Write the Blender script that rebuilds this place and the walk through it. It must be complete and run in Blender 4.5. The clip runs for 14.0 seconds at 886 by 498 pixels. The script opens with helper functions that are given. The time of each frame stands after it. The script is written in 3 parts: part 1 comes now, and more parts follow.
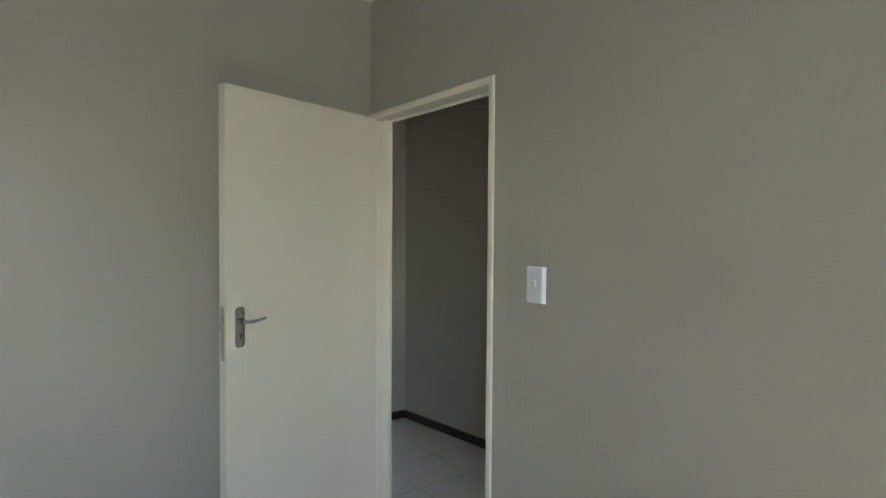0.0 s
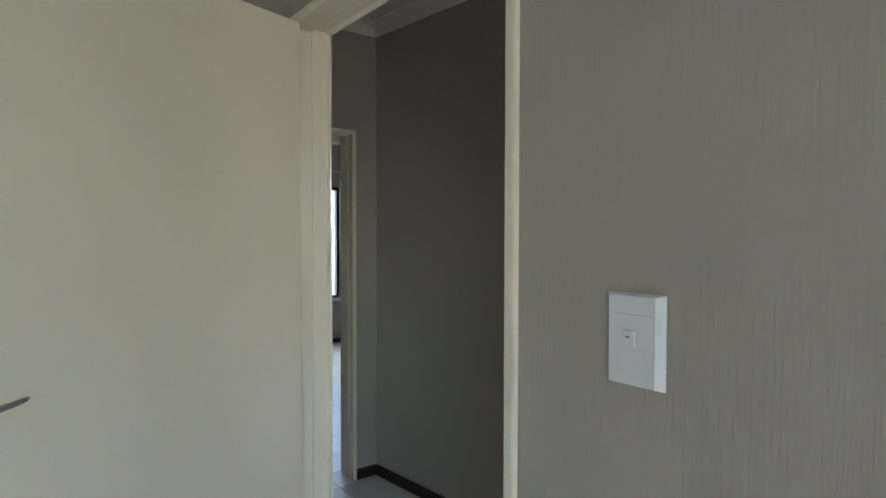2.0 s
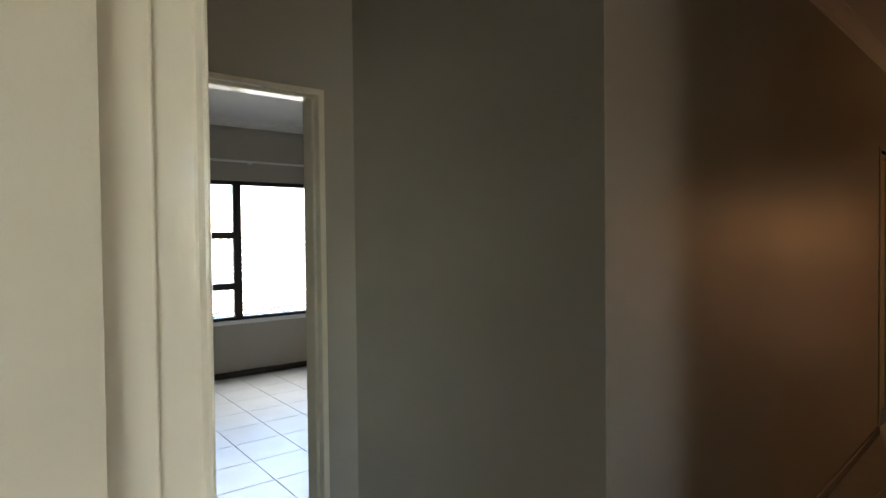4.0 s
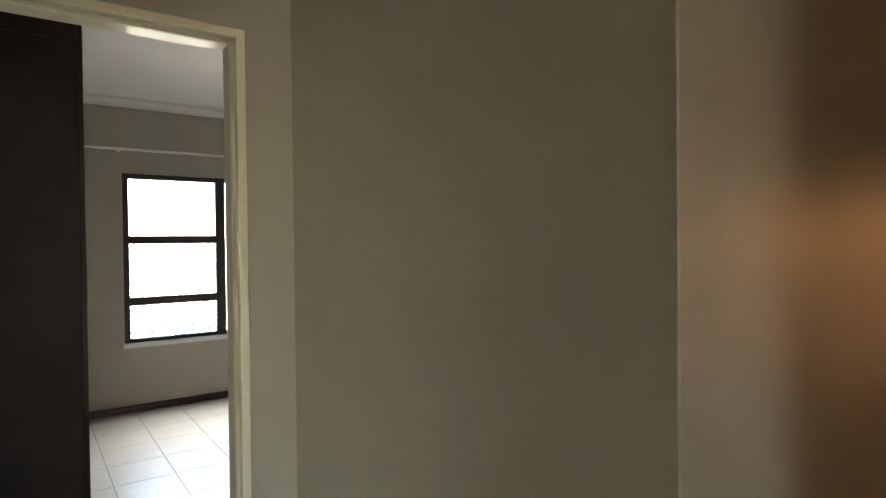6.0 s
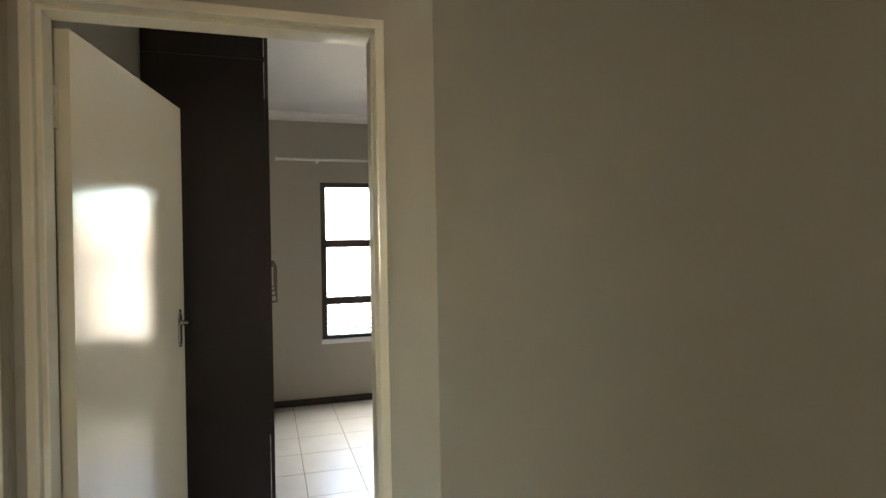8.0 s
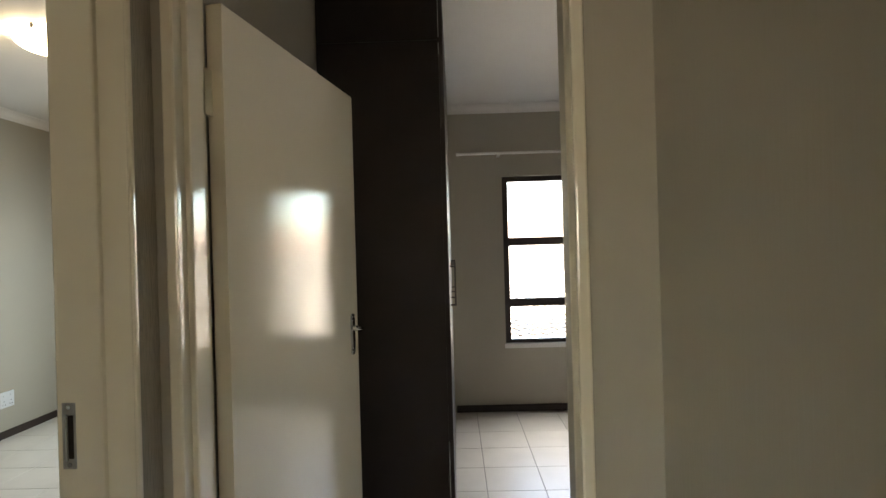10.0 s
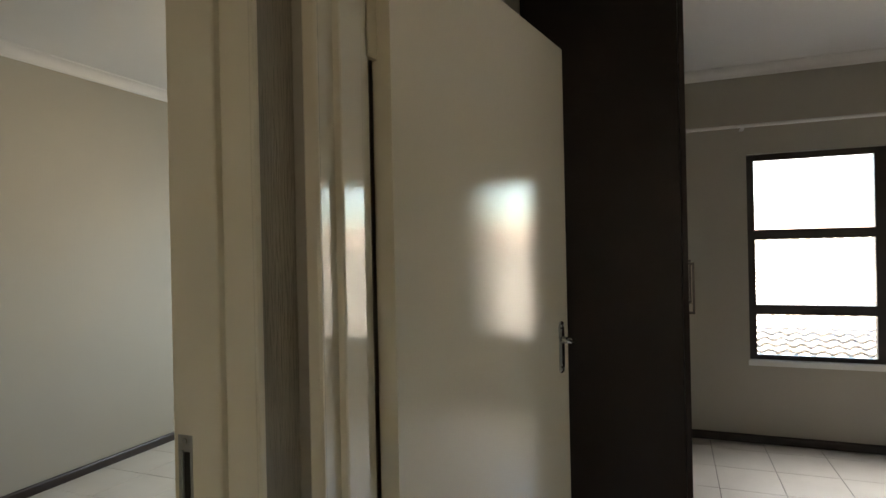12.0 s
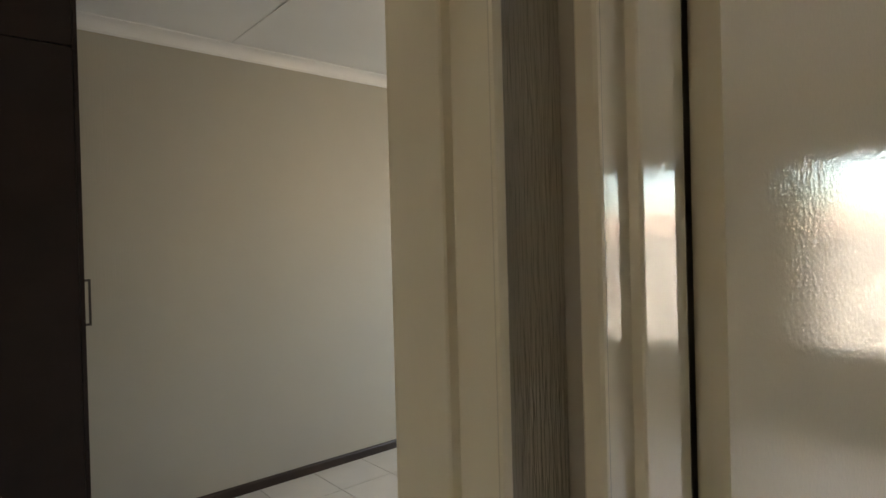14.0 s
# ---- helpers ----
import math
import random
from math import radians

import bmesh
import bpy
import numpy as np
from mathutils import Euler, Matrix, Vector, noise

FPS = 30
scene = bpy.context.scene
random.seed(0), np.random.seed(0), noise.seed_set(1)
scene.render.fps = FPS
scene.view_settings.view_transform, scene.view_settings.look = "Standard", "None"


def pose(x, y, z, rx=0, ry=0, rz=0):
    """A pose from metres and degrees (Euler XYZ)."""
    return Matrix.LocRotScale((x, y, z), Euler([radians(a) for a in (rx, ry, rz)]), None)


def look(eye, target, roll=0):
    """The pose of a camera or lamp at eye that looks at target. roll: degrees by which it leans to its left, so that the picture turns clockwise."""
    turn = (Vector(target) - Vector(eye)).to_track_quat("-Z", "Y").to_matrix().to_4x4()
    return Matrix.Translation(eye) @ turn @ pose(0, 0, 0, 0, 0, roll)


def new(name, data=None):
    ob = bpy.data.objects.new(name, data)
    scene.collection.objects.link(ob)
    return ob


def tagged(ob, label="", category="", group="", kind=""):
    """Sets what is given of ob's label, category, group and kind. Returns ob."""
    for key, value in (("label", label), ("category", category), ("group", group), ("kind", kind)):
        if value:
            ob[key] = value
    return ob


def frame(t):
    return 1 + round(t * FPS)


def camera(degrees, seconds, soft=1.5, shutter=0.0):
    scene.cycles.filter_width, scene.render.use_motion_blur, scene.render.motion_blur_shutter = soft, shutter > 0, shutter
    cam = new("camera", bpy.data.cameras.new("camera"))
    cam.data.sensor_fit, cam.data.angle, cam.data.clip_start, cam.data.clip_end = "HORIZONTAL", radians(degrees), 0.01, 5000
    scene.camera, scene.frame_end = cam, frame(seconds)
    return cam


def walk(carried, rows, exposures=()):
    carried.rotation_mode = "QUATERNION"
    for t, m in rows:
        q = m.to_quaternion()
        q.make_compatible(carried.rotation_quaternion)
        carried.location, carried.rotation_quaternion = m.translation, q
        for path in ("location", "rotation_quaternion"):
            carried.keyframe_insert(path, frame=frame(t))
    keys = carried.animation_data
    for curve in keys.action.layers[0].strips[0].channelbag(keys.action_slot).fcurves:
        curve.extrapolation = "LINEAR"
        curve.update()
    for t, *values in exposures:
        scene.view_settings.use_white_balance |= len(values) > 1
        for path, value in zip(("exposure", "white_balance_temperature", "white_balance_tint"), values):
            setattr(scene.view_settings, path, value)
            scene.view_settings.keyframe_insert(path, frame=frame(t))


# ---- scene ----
# ---- camera and walk ----
cam = camera(74.8, 14.0)
PATH = [
    (0, (2.465, -1.385, 1.498), (0.858, -0.196, 1.440), 0.4),
    (0.5, (2.257, -1.219, 1.490), (0.660, -0.015, 1.435), 0.4),
    (1, (2.033, -1.004, 1.486), (0.438, 0.201, 1.433), 0.3),
    (1.5, (1.788, -0.827, 1.470), (0.199, 0.385, 1.412), 0.2),
    (2, (1.556, -0.653, 1.465), (-0.033, 0.561, 1.408), 0.1),
    (2.2, (1.463, -0.580, 1.462), (-0.125, 0.635, 1.413), 0.2),
    (4.5, (0.555, 0.073, 1.447), (-1.020, 1.306, 1.406), -0.8),
    (5, (0.403, 0.256, 1.437), (-1.190, 1.465, 1.400), -0.8),
    (5.5, (0.280, 0.379, 1.443), (-1.315, 1.584, 1.412), -0.6),
    (6, (0.221, 0.486, 1.453), (-1.401, 1.656, 1.425), -0.6),
    (6.5, (0.191, 0.568, 1.459), (-1.502, 1.634, 1.435), -0.8),
    (7, (0.182, 0.628, 1.460), (-1.608, 1.521, 1.442), -0.7),
    (7.5, (0.151, 0.670, 1.451), (-1.713, 1.394, 1.438), -0.8),
    (9.8, (-0.268, 0.731, 1.448), (-2.268, 0.771, 1.444), -1.6),
    (10, (-0.301, 0.738, 1.447), (-2.300, 0.698, 1.445), -1.6),
    (10.5, (-0.372, 0.755, 1.446), (-2.360, 0.532, 1.445), -1.4),
    (11, (-0.462, 0.746, 1.432), (-2.421, 0.343, 1.433), -1.3),
    (11.5, (-0.591, 0.707, 1.421), (-2.506, 0.131, 1.423), -1.1),
    (11.9, (-0.712, 0.666, 1.435), (-2.585, -0.037, 1.434), -1.2),
    (12.5, (-0.814, 0.621, 1.430), (-2.603, -0.273, 1.436), -1.2),
    (13, (-0.923, 0.558, 1.455), (-2.601, -0.529, 1.443), -1.1),
    (13.3, (-0.974, 0.525, 1.456), (-2.555, -0.699, 1.445), -0.9),
    (14, (-1.010, 0.479, 1.472), (-2.319, -1.034, 1.457), -1.5),
]
EXPOSURES = [
    (0, 3.86, 5850, 10), (2.2, 3.80, 5700, 9), (4.5, 4.24, 6500, 10), (6, 4.80, 6950, 9), (7.5, 4.94, 7150, 11),
    (10, 4.46, 7250, 14), (11.5, 4.24, 7150, 14), (12.4, 4.10, 7250, 15), (13.2, 4.40, 7200, 16), (14, 4.36, 7300, 17),
]
walk(cam, [(t, look(e, g, r)) for t, e, g, r in PATH], EXPOSURES)

# ---- world, sun, large lights ----
world = bpy.data.worlds.new("world")
scene.world = world
world.use_nodes = True
wn, wl = world.node_tree.nodes, world.node_tree.links
sky = wn.new("ShaderNodeTexSky")
sky.sky_type, sky.sun_disc = "NISHITA", False
sky.sun_elevation, sky.sun_rotation = radians(50), radians(134)
wl.new(sky.outputs[0], wn["Background"].inputs[0])
wn["Background"].inputs[1].default_value = 0.11


def lamp(name, kind, energy, colour, m, size=(1.0, 1.0), angle=0.5):
    data = bpy.data.lights.new(name, kind)
    data.energy, data.color = energy, colour
    if kind == "SUN":
        data.angle = radians(angle)
    if kind == "AREA":
        data.shape, data.size, data.size_y = "RECTANGLE", size[0], size[1]
    ob = new(name, data)
    ob.matrix_world = m
    return ob


lamp("sun", "SUN", 3.6, (1.0, 0.94, 0.84), look((4.8, -4.6, 8), (0, 0, 0)))
SKYC, GROUNDC = (0.66, 0.86, 1.0), (1.0, 0.78, 0.54)
# lamps standing in for sky and sunlit ground at assumed windows out of view
lamp("bedroom_window_sky", "AREA", 0.82, (0.60, 0.85, 1.0), look((3.95, -2.25, 1.5), (0.2, -1.3, -0.3)), (1.4, 1.1))
lamp("bedroom_window_ground", "AREA", 0.225, GROUNDC, look((3.945, -2.25, 1.5), (0.2, -1.3, 3.0)), (1.4, 1.1))
lamp("second_bedroom_window_sky", "AREA", 2.0, SKYC, look((-5.60, -1.3, 1.4), (-3.9, -2.5, -0.4)), (1.1, 1.1))
lamp("second_bedroom_window_ground", "AREA", 0.15, GROUNDC, look((-5.595, -1.3, 1.4), (-2, -1.6, 3.4)), (1.1, 1.1))
# downward lamp tinted orange to warm the hall, not sky coloured
lamp("hall_east_window_warm", "AREA", 0.25, (1.0, 0.85, 0.66), look((3.16, 1.18, 1.5), (-0.4, 1.1, 0.4)), (0.44, 1.1))
lamp("hall_east_window_ground", "AREA", 0.17, GROUNDC, look((3.155, 1.18, 1.5), (-0.4, 1.1, 2.4)), (0.44, 1.1))
# skylight that falls steeply through the far bedroom's window
fall = lamp("far_bedroom_window_sky", "AREA", 0.95, (0.92, 0.96, 1.0), look((-5.33, 2.06, 1.45), (-4.33, 2.06, 0.35)), (1.7, 0.5))
fall.data.spread = radians(84)
# warm glow from the hall's unseen end, and an added fill below it
lamp("hall_end_glow", "AREA", 0.11, (1.0, 0.50, 0.17), look((0.64, 6.88, 1.45), (0.3, 0, 1.45)), (0.6, 0.5))
lamp("hall_end_fill", "AREA", 0.20, (1.0, 0.58, 0.29), look((0.64, 6.875, 1.0), (0.3, 0, 1.0)), (0.6, 1.8))

# ---- materials ----


def mat(name, colour, rough=0.5, metal=0.0, vary=0.06, scale=3.0, bump=0.0, bscale=60.0, stretch=(1, 1, 1), coat=0.0, spec=0.5, detail=4.0, rvary=0.08, patch=False):
    m = bpy.data.materials.new(name)
    m.use_nodes = True
    n, l = m.node_tree.nodes, m.node_tree.links
    b = n["Principled BSDF"]
    b.inputs["Roughness"].default_value, b.inputs["Metallic"].default_value = rough, metal
    b.inputs["Specular IOR Level"].default_value = spec
    b.inputs["Coat Weight"].default_value = coat
    b.inputs["Coat Roughness"].default_value = 0.06
    co = n.new("ShaderNodeNewGeometry")
    big = n.new("ShaderNodeTexNoise")
    big.inputs["Scale"].default_value, big.inputs["Detail"].default_value = scale, 5
    l.new(co.outputs["Position"], big.inputs["Vector"])
    ramp = n.new("ShaderNodeMapRange")
    ramp.inputs["From Min"].default_value, ramp.inputs["From Max"].default_value = 0.3, 0.7
    ramp.inputs["To Min"].default_value, ramp.inputs["To Max"].default_value = 1 - vary, 1 + vary
    l.new(big.outputs["Fac"], ramp.inputs["Value"])
    mul = n.new("ShaderNodeVectorMath")
    mul.operation = "SCALE"
    mul.inputs[0].default_value = colour
    l.new(ramp.outputs[0], mul.inputs["Scale"])
    l.new(mul.outputs[0], b.inputs["Base Color"])
    rr = n.new("ShaderNodeMapRange")
    rr.inputs["To Min"].default_value, rr.inputs["To Max"].default_value = rough * (1 - rvary), rough * (1 + rvary)
    l.new(big.outputs["Fac"], rr.inputs["Value"])
    l.new(rr.outputs[0], b.inputs["Roughness"])
    if bump:
        mp = n.new("ShaderNodeMapping")
        mp.inputs["Scale"].default_value = stretch
        l.new(co.outputs["Position"], mp.inputs["Vector"])
        small = n.new("ShaderNodeTexNoise")
        small.inputs["Scale"].default_value, small.inputs["Detail"].default_value = bscale, detail
        l.new(mp.outputs[0], small.inputs["Vector"])
        bp = n.new("ShaderNodeBump")
        bp.inputs["Strength"].default_value, bp.inputs["Distance"].default_value = 1.0, bump
        height = small.outputs["Fac"]
        if patch:
            # brushed streaks that come and go over the wall
            area = n.new("ShaderNodeTexNoise")
            area.inputs["Scale"].default_value, area.inputs["Detail"].default_value = 2.2, 3
            l.new(co.outputs["Position"], area.inputs["Vector"])
            ar = n.new("ShaderNodeMapRange")
            ar.inputs["From Min"].default_value, ar.inputs["From Max"].default_value = 0.42, 0.68
            ar.inputs["To Min"].default_value = 0.12 if bump < 0.0025 else 0.45
            l.new(area.outputs["Fac"], ar.inputs["Value"])
            mm = n.new("ShaderNodeMath")
            mm.operation = "MULTIPLY"
            l.new(small.outputs["Fac"], mm.inputs[0])
            l.new(ar.outputs[0], mm.inputs[1])
            height = mm.outputs[0]
        l.new(height, bp.inputs["Height"])
        l.new(bp.outputs[0], b.inputs["Normal"])
    return m


def glass_mat(name, tint=(0.93, 0.95, 0.94, 1)):
    m = bpy.data.materials.new(name)
    m.use_nodes = True
    n, l = m.node_tree.nodes, m.node_tree.links
    n.remove(n["Principled BSDF"])
    mix, fr = n.new("ShaderNodeMixShader"), n.new("ShaderNodeFresnel")
    tr, gl = n.new("ShaderNodeBsdfTransparent"), n.new("ShaderNodeBsdfGlossy")
    tr.inputs[0].default_value = tint
    gl.inputs["Roughness"].default_value = 0.02
    fr.inputs[0].default_value = 1.45
    l.new(fr.outputs[0], mix.inputs[0])
    l.new(tr.outputs[0], mix.inputs[1])
    l.new(gl.outputs[0], mix.inputs[2])
    l.new(mix.outputs[0], n["Material Output"].inputs[0])
    return m


def glow_mat(name, colour, strength):
    m = bpy.data.materials.new(name)
    m.use_nodes = True
    b = m.node_tree.nodes["Principled BSDF"]
    b.inputs["Base Color"].default_value = (0.9, 0.88, 0.82, 1)
    b.inputs["Emission Color"].default_value = (*colour, 1)
    b.inputs["Emission Strength"].default_value = strength
    b.inputs["Roughness"].default_value = 0.3
    return m


WALL = mat("wall_paint", (0.402, 0.368, 0.300), 0.40, vary=0.03, scale=1.6, bump=0.0012, bscale=150, stretch=(1, 1, 0.05), detail=5, patch=True)
STREAK = mat("streaked_wall_paint", (0.402, 0.368, 0.300), 0.22, coat=0.5, vary=0.10, scale=1.6, bump=0.0016, bscale=240, stretch=(1, 1, 0.035), detail=6, patch=True)
MATTE = mat("bedroom_wall_paint", (0.402, 0.368, 0.300), 0.62, vary=0.03, scale=1.6, bump=0.0012, bscale=150, stretch=(1, 1, 0.05), detail=5, patch=True)
GENTLE = mat("brushed_wall_paint", (0.402, 0.368, 0.300), 0.40, vary=0.03, scale=1.6, bump=0.0025, bscale=220, stretch=(1, 1, 0.05), detail=6, patch=True)
BEAD = mat("corner_bead_paint", (0.50, 0.465, 0.39), 0.5, vary=0.15, scale=9)
BLACKSTEEL = mat("dark_metal", (0.10, 0.09, 0.085), 0.35, metal=0.9, vary=0.1)
CEIL = mat("ceiling_paint", (0.74, 0.72, 0.69), 0.8, vary=0.03, scale=1.2, bump=0.001, bscale=130)
CORNICE = mat("cornice_paint", (0.76, 0.73, 0.69), 0.7, vary=0.02)
ENAMEL = mat("cream_enamel", (0.78, 0.72, 0.575), 0.05, vary=0.02, scale=2.0, bump=0.00030, bscale=160, detail=2, stretch=(1, 1, 0.8), spec=0.42)
FRAME = mat("frame_enamel", (0.81, 0.75, 0.605), 0.085, vary=0.03, scale=3.0, bump=0.0003, bscale=90, detail=2, stretch=(1, 1, 0.4), spec=0.42)
BROWN = mat("dark_skirting_wood", (0.028, 0.017, 0.013), 0.35, vary=0.25, scale=8, bump=0.0006, bscale=60)
WARD = mat("wardrobe_laminate", (0.024, 0.0145, 0.0128), 0.5, spec=0.28, vary=0.2, scale=5, bump=0.0005, bscale=80, stretch=(1, 1, 0.06))
ALU = mat("bronze_aluminium", (0.035, 0.028, 0.026), 0.38, metal=0.2, vary=0.08)
CHROME = mat("chrome", (0.52, 0.54, 0.55), 0.14, metal=1.0, vary=0.05, scale=30, rvary=0.4)
DULL = mat("dull_steel", (0.42, 0.41, 0.39), 0.34, metal=1.0, vary=0.12, scale=40)
DARK = mat("dark_hole", (0.015, 0.012, 0.01), 0.8, vary=0.1)
PLASTIC = mat("white_plastic", (0.71, 0.73, 0.74), 0.28, vary=0.015)
TILE = mat("cream_floor_tile", (0.62, 0.59, 0.54), 0.30, vary=0.06, scale=4.0, bump=0.0004, bscale=25)
JOINT = mat("plastic_joint", (0.42, 0.43, 0.44), 0.6, vary=0.05)
GROUT = mat("grout", (0.22, 0.20, 0.18), 0.9, vary=0.15, scale=30)
WHITE = mat("white_paint", (0.78, 0.77, 0.74), 0.4, vary=0.03)
PALE = mat("pale_roof_tile", (0.50, 0.46, 0.40), 0.75, vary=0.15, scale=2.5, bump=0.004, bscale=30)
CLAY = mat("clay_roof_tile", (0.46, 0.33, 0.26), 0.75, vary=0.2, scale=2.5, bump=0.004, bscale=30)
PLASTER = mat("cream_plaster", (0.44, 0.40, 0.37), 0.8, vary=0.06, bump=0.002, bscale=40)
GROUNDM = mat("dry_ground", (0.19, 0.16, 0.125), 0.95, vary=0.2, scale=0.8, bump=0.02, bscale=9)
GLASS = glass_mat("window_glass")
AMBER = glass_mat("amber_glass", (0.30, 0.10, 0.02, 1))
LIT = glow_mat("lit_glass_dome", (1.0, 0.84, 0.55), 1.4)

# ---- building helpers ----


def finish(name, bm, material, parent=None, label="", smooth=False, bevel=0.0):
    if bevel:
        bmesh.ops.bevel(bm, geom=[e for e in bm.edges if len(e.link_faces) == 2 and e.calc_face_angle(0) > 0.5], offset=bevel, segments=2, affect="EDGES", clamp_overlap=True)
    bmesh.ops.recalc_face_normals(bm, faces=bm.faces)
    me = bpy.data.meshes.new(name)
    bm.to_mesh(me)
    bm.free()
    me.materials.append(material)
    if smooth:
        me.polygons.foreach_set("use_smooth", [True] * len(me.polygons))
    ob = new(name, me)
    if parent:
        ob.parent = parent
    if label:
        ob["label"] = label
    return ob


def part(name, bm, material, parent, label="", smooth=False, bevel=0.0):
    return finish(name, bm, material, parent, label, smooth, bevel)


def add_box(bm, lo, hi, m=None):
    v = [bm.verts.new((x, y, z)) for x in (lo[0], hi[0]) for y in (lo[1], hi[1]) for z in (lo[2], hi[2])]
    if m:
        for w in v:
            w.co = m @ w.co
    for f in ((0, 1, 3, 2), (4, 6, 7, 5), (0, 4, 5, 1), (2, 3, 7, 6), (0, 2, 6, 4), (1, 5, 7, 3)):
        bm.faces.new([v[i] for i in f])
    return bm


def box(lo, hi, m=None):
    return add_box(bmesh.new(), lo, hi, m)


def add_tube(bm, a, b, r, r2=None, seg=12):
    a, b = Vector(a), Vector(b)
    q = (b - a).to_track_quat("Z", "Y")
    r2 = r if r2 is None else r2
    rings = [[bm.verts.new(c + q @ Vector((rr * math.cos(i * math.tau / seg), rr * math.sin(i * math.tau / seg), 0))) for i in range(seg)] for c, rr in ((a, r), (b, r2))]
    for i in range(seg):
        j = (i + 1) % seg
        bm.faces.new((rings[0][i], rings[0][j], rings[1][j], rings[1][i]))
    bm.faces.new(rings[0][::-1])
    bm.faces.new(rings[1])
    return bm


def tube(a, b, r, r2=None, seg=12):
    return add_tube(bmesh.new(), a, b, r, r2, seg)


def sweep(points, radii, seg=10, flat=1.0):
    """A round bar through points, flattened in height by flat."""
    bm = bmesh.new()
    pts = [Vector(p) for p in points]
    rings = []
    for i, p in enumerate(pts):
        d = (pts[min(i + 1, len(pts) - 1)] - pts[max(i - 1, 0)]).normalized()
        side = d.cross(Vector((0, 0, 1))).normalized()
        up = side.cross(d)
        rings.append([bm.verts.new(p + radii[i] * (math.cos(k * math.tau / seg) * side + flat * math.sin(k * math.tau / seg) * up)) for k in range(seg)])
    for r0, r1 in zip(rings, rings[1:]):
        for k in range(seg):
            bm.faces.new((r0[k], r0[(k + 1) % seg], r1[(k + 1) % seg], r1[k]))
    bm.faces.new(rings[0][::-1])
    bm.faces.new(rings[-1])
    return bm


def structure(ob, label, category):
    return tagged(ob, label, category, kind="structure")


def wall(name, axis, a0, a1, t0, t1, z1, holes=(), label="", z0=-0.004, bevel=0.0, m=None, paint=None):
    """A wall along an axis from a0 to a1, t0 to t1 thick, with holes (from, to, sill, head)."""
    bm = bmesh.new()
    spans = []
    pos = a0
    for h0, h1, s, top in sorted(holes):
        spans.append((pos, h0, z0, z1))
        if s > z0:
            spans.append((h0, h1, z0, s))
        if top < z1:
            spans.append((h0, h1, top, z1))
        pos = h1
    spans.append((pos, a1, z0, z1))
    for s0, s1, b0, b1 in spans:
        if s1 - s0 < 1e-4:
            continue
        if axis == "x":
            add_box(bm, (s0, t0, b0), (s1, t1, b1))
        else:
            add_box(bm, (t0, s0, b0), (t1, s1, b1))
    bmesh.ops.remove_doubles(bm, verts=bm.verts, dist=1e-5)
    if m:
        bmesh.ops.transform(bm, matrix=m, verts=bm.verts)
    return structure(finish(name, bm, paint or WALL, bevel=bevel), label or "greige painted wall with vertical brushed texture", "wall")


# ---- plan ----
TOP = 2.69
COVE = 2.622
XB, TB = -1.455, 0.170          # wall with the door of the far bedroom
YS, TS = 0.137, 0.137           # wall between hall and bedrooms
YA = 0.114                      # the same wall is a little thinner at the bedroom's door
YW1 = 1.142                     # short hall wall, where it meets the door wall
KX, KY, SKEW = -0.262, 1.257, 5.5   # outer corner of the hall; its two walls stand slightly askew
TURN = pose(KX, KY, 0, 0, 0, SKEW)
XWIN = -5.405                   # wall with the window
YBS = 0.148                     # side wall of the far bedroom
YC = -2.97                      # far wall of the second bedroom
XCW = -5.62
HALL_END, HALL_E = 6.9, 1.0

south = wall("wall_hall_south", "x", -1.62, -0.3, 0.0, YS, TOP, [(-1.374, -0.536, -1, 2.05)], paint=WALL)
# deep brushed plaster on the narrow strip between two door frames
bm, rows = bmesh.new(), []
NX, NZ, SXA, SXB = 120, 260, XB + 0.001, -1.3725
for i in range(NX + 1):
    x = SXA + (SXB - SXA) * i / NX
    col = []
    for k in range(NZ + 1):
        z = COVE * k / NZ
        h = 0.0012 * noise.noise(Vector((x * 260, z * 20.0, 3.1))) + 0.0009 * noise.noise(Vector((x * 620, z * 34.0, 8.4)))
        h *= 0.55 + 0.9 * abs(noise.noise(Vector((x * 12, z * 2.1, 1.7))))
        col.append(bm.verts.new((x, YS + 0.0032 + h, z)))
    rows.append(col)
for c0, c1 in zip(rows, rows[1:]):
    for k in range(NZ):
        bm.faces.new((c0[k], c1[k], c1[k + 1], c0[k + 1]))
edge = bmesh.ops.extrude_edge_only(bm, edges=[e for e in bm.edges if len(e.link_faces) == 1])
for v in edge["geom"]:
    if isinstance(v, bmesh.types.BMVert):
        v.co.y = YS - 0.002
finish("brushed_plaster", bm, STREAK, south)
wall("wall_bedroom_north", "x", -0.3, 4.0, 0.0, YA, TOP, [(-0.010, 0.886, -1, 2.05)], paint=GENTLE)
wall("wall_bedroom_west", "y", -3.5, 0.0, -0.137, 0.0, TOP)
wall("wall_bedroom_south", "x", -0.137, 4.0, -3.64, -3.5, TOP)
wall("wall_bedroom_east", "y", -3.64, 0.137, 4.0, 4.14, TOP, [(-3.0, -1.5, 0.88, 2.12)])
wall("wall_far_bedroom_east", "y", YS, 3.9, XB - TB, XB, TOP, [(0.170, 0.995, -1, 2.048)], paint=MATTE)
wall("wall_far_bedroom_south", "x", XWIN - 0.23, XB - TB, 0.0, YBS, TOP)
wall("wall_far_bedroom_west", "y", 0.0, 4.03, XWIN - 0.23, XWIN, TOP, [(1.168, 2.95, 0.59, 2.066)])
wall("wall_far_bedroom_north", "x", XWIN, -0.75, 3.9, 4.03, TOP)
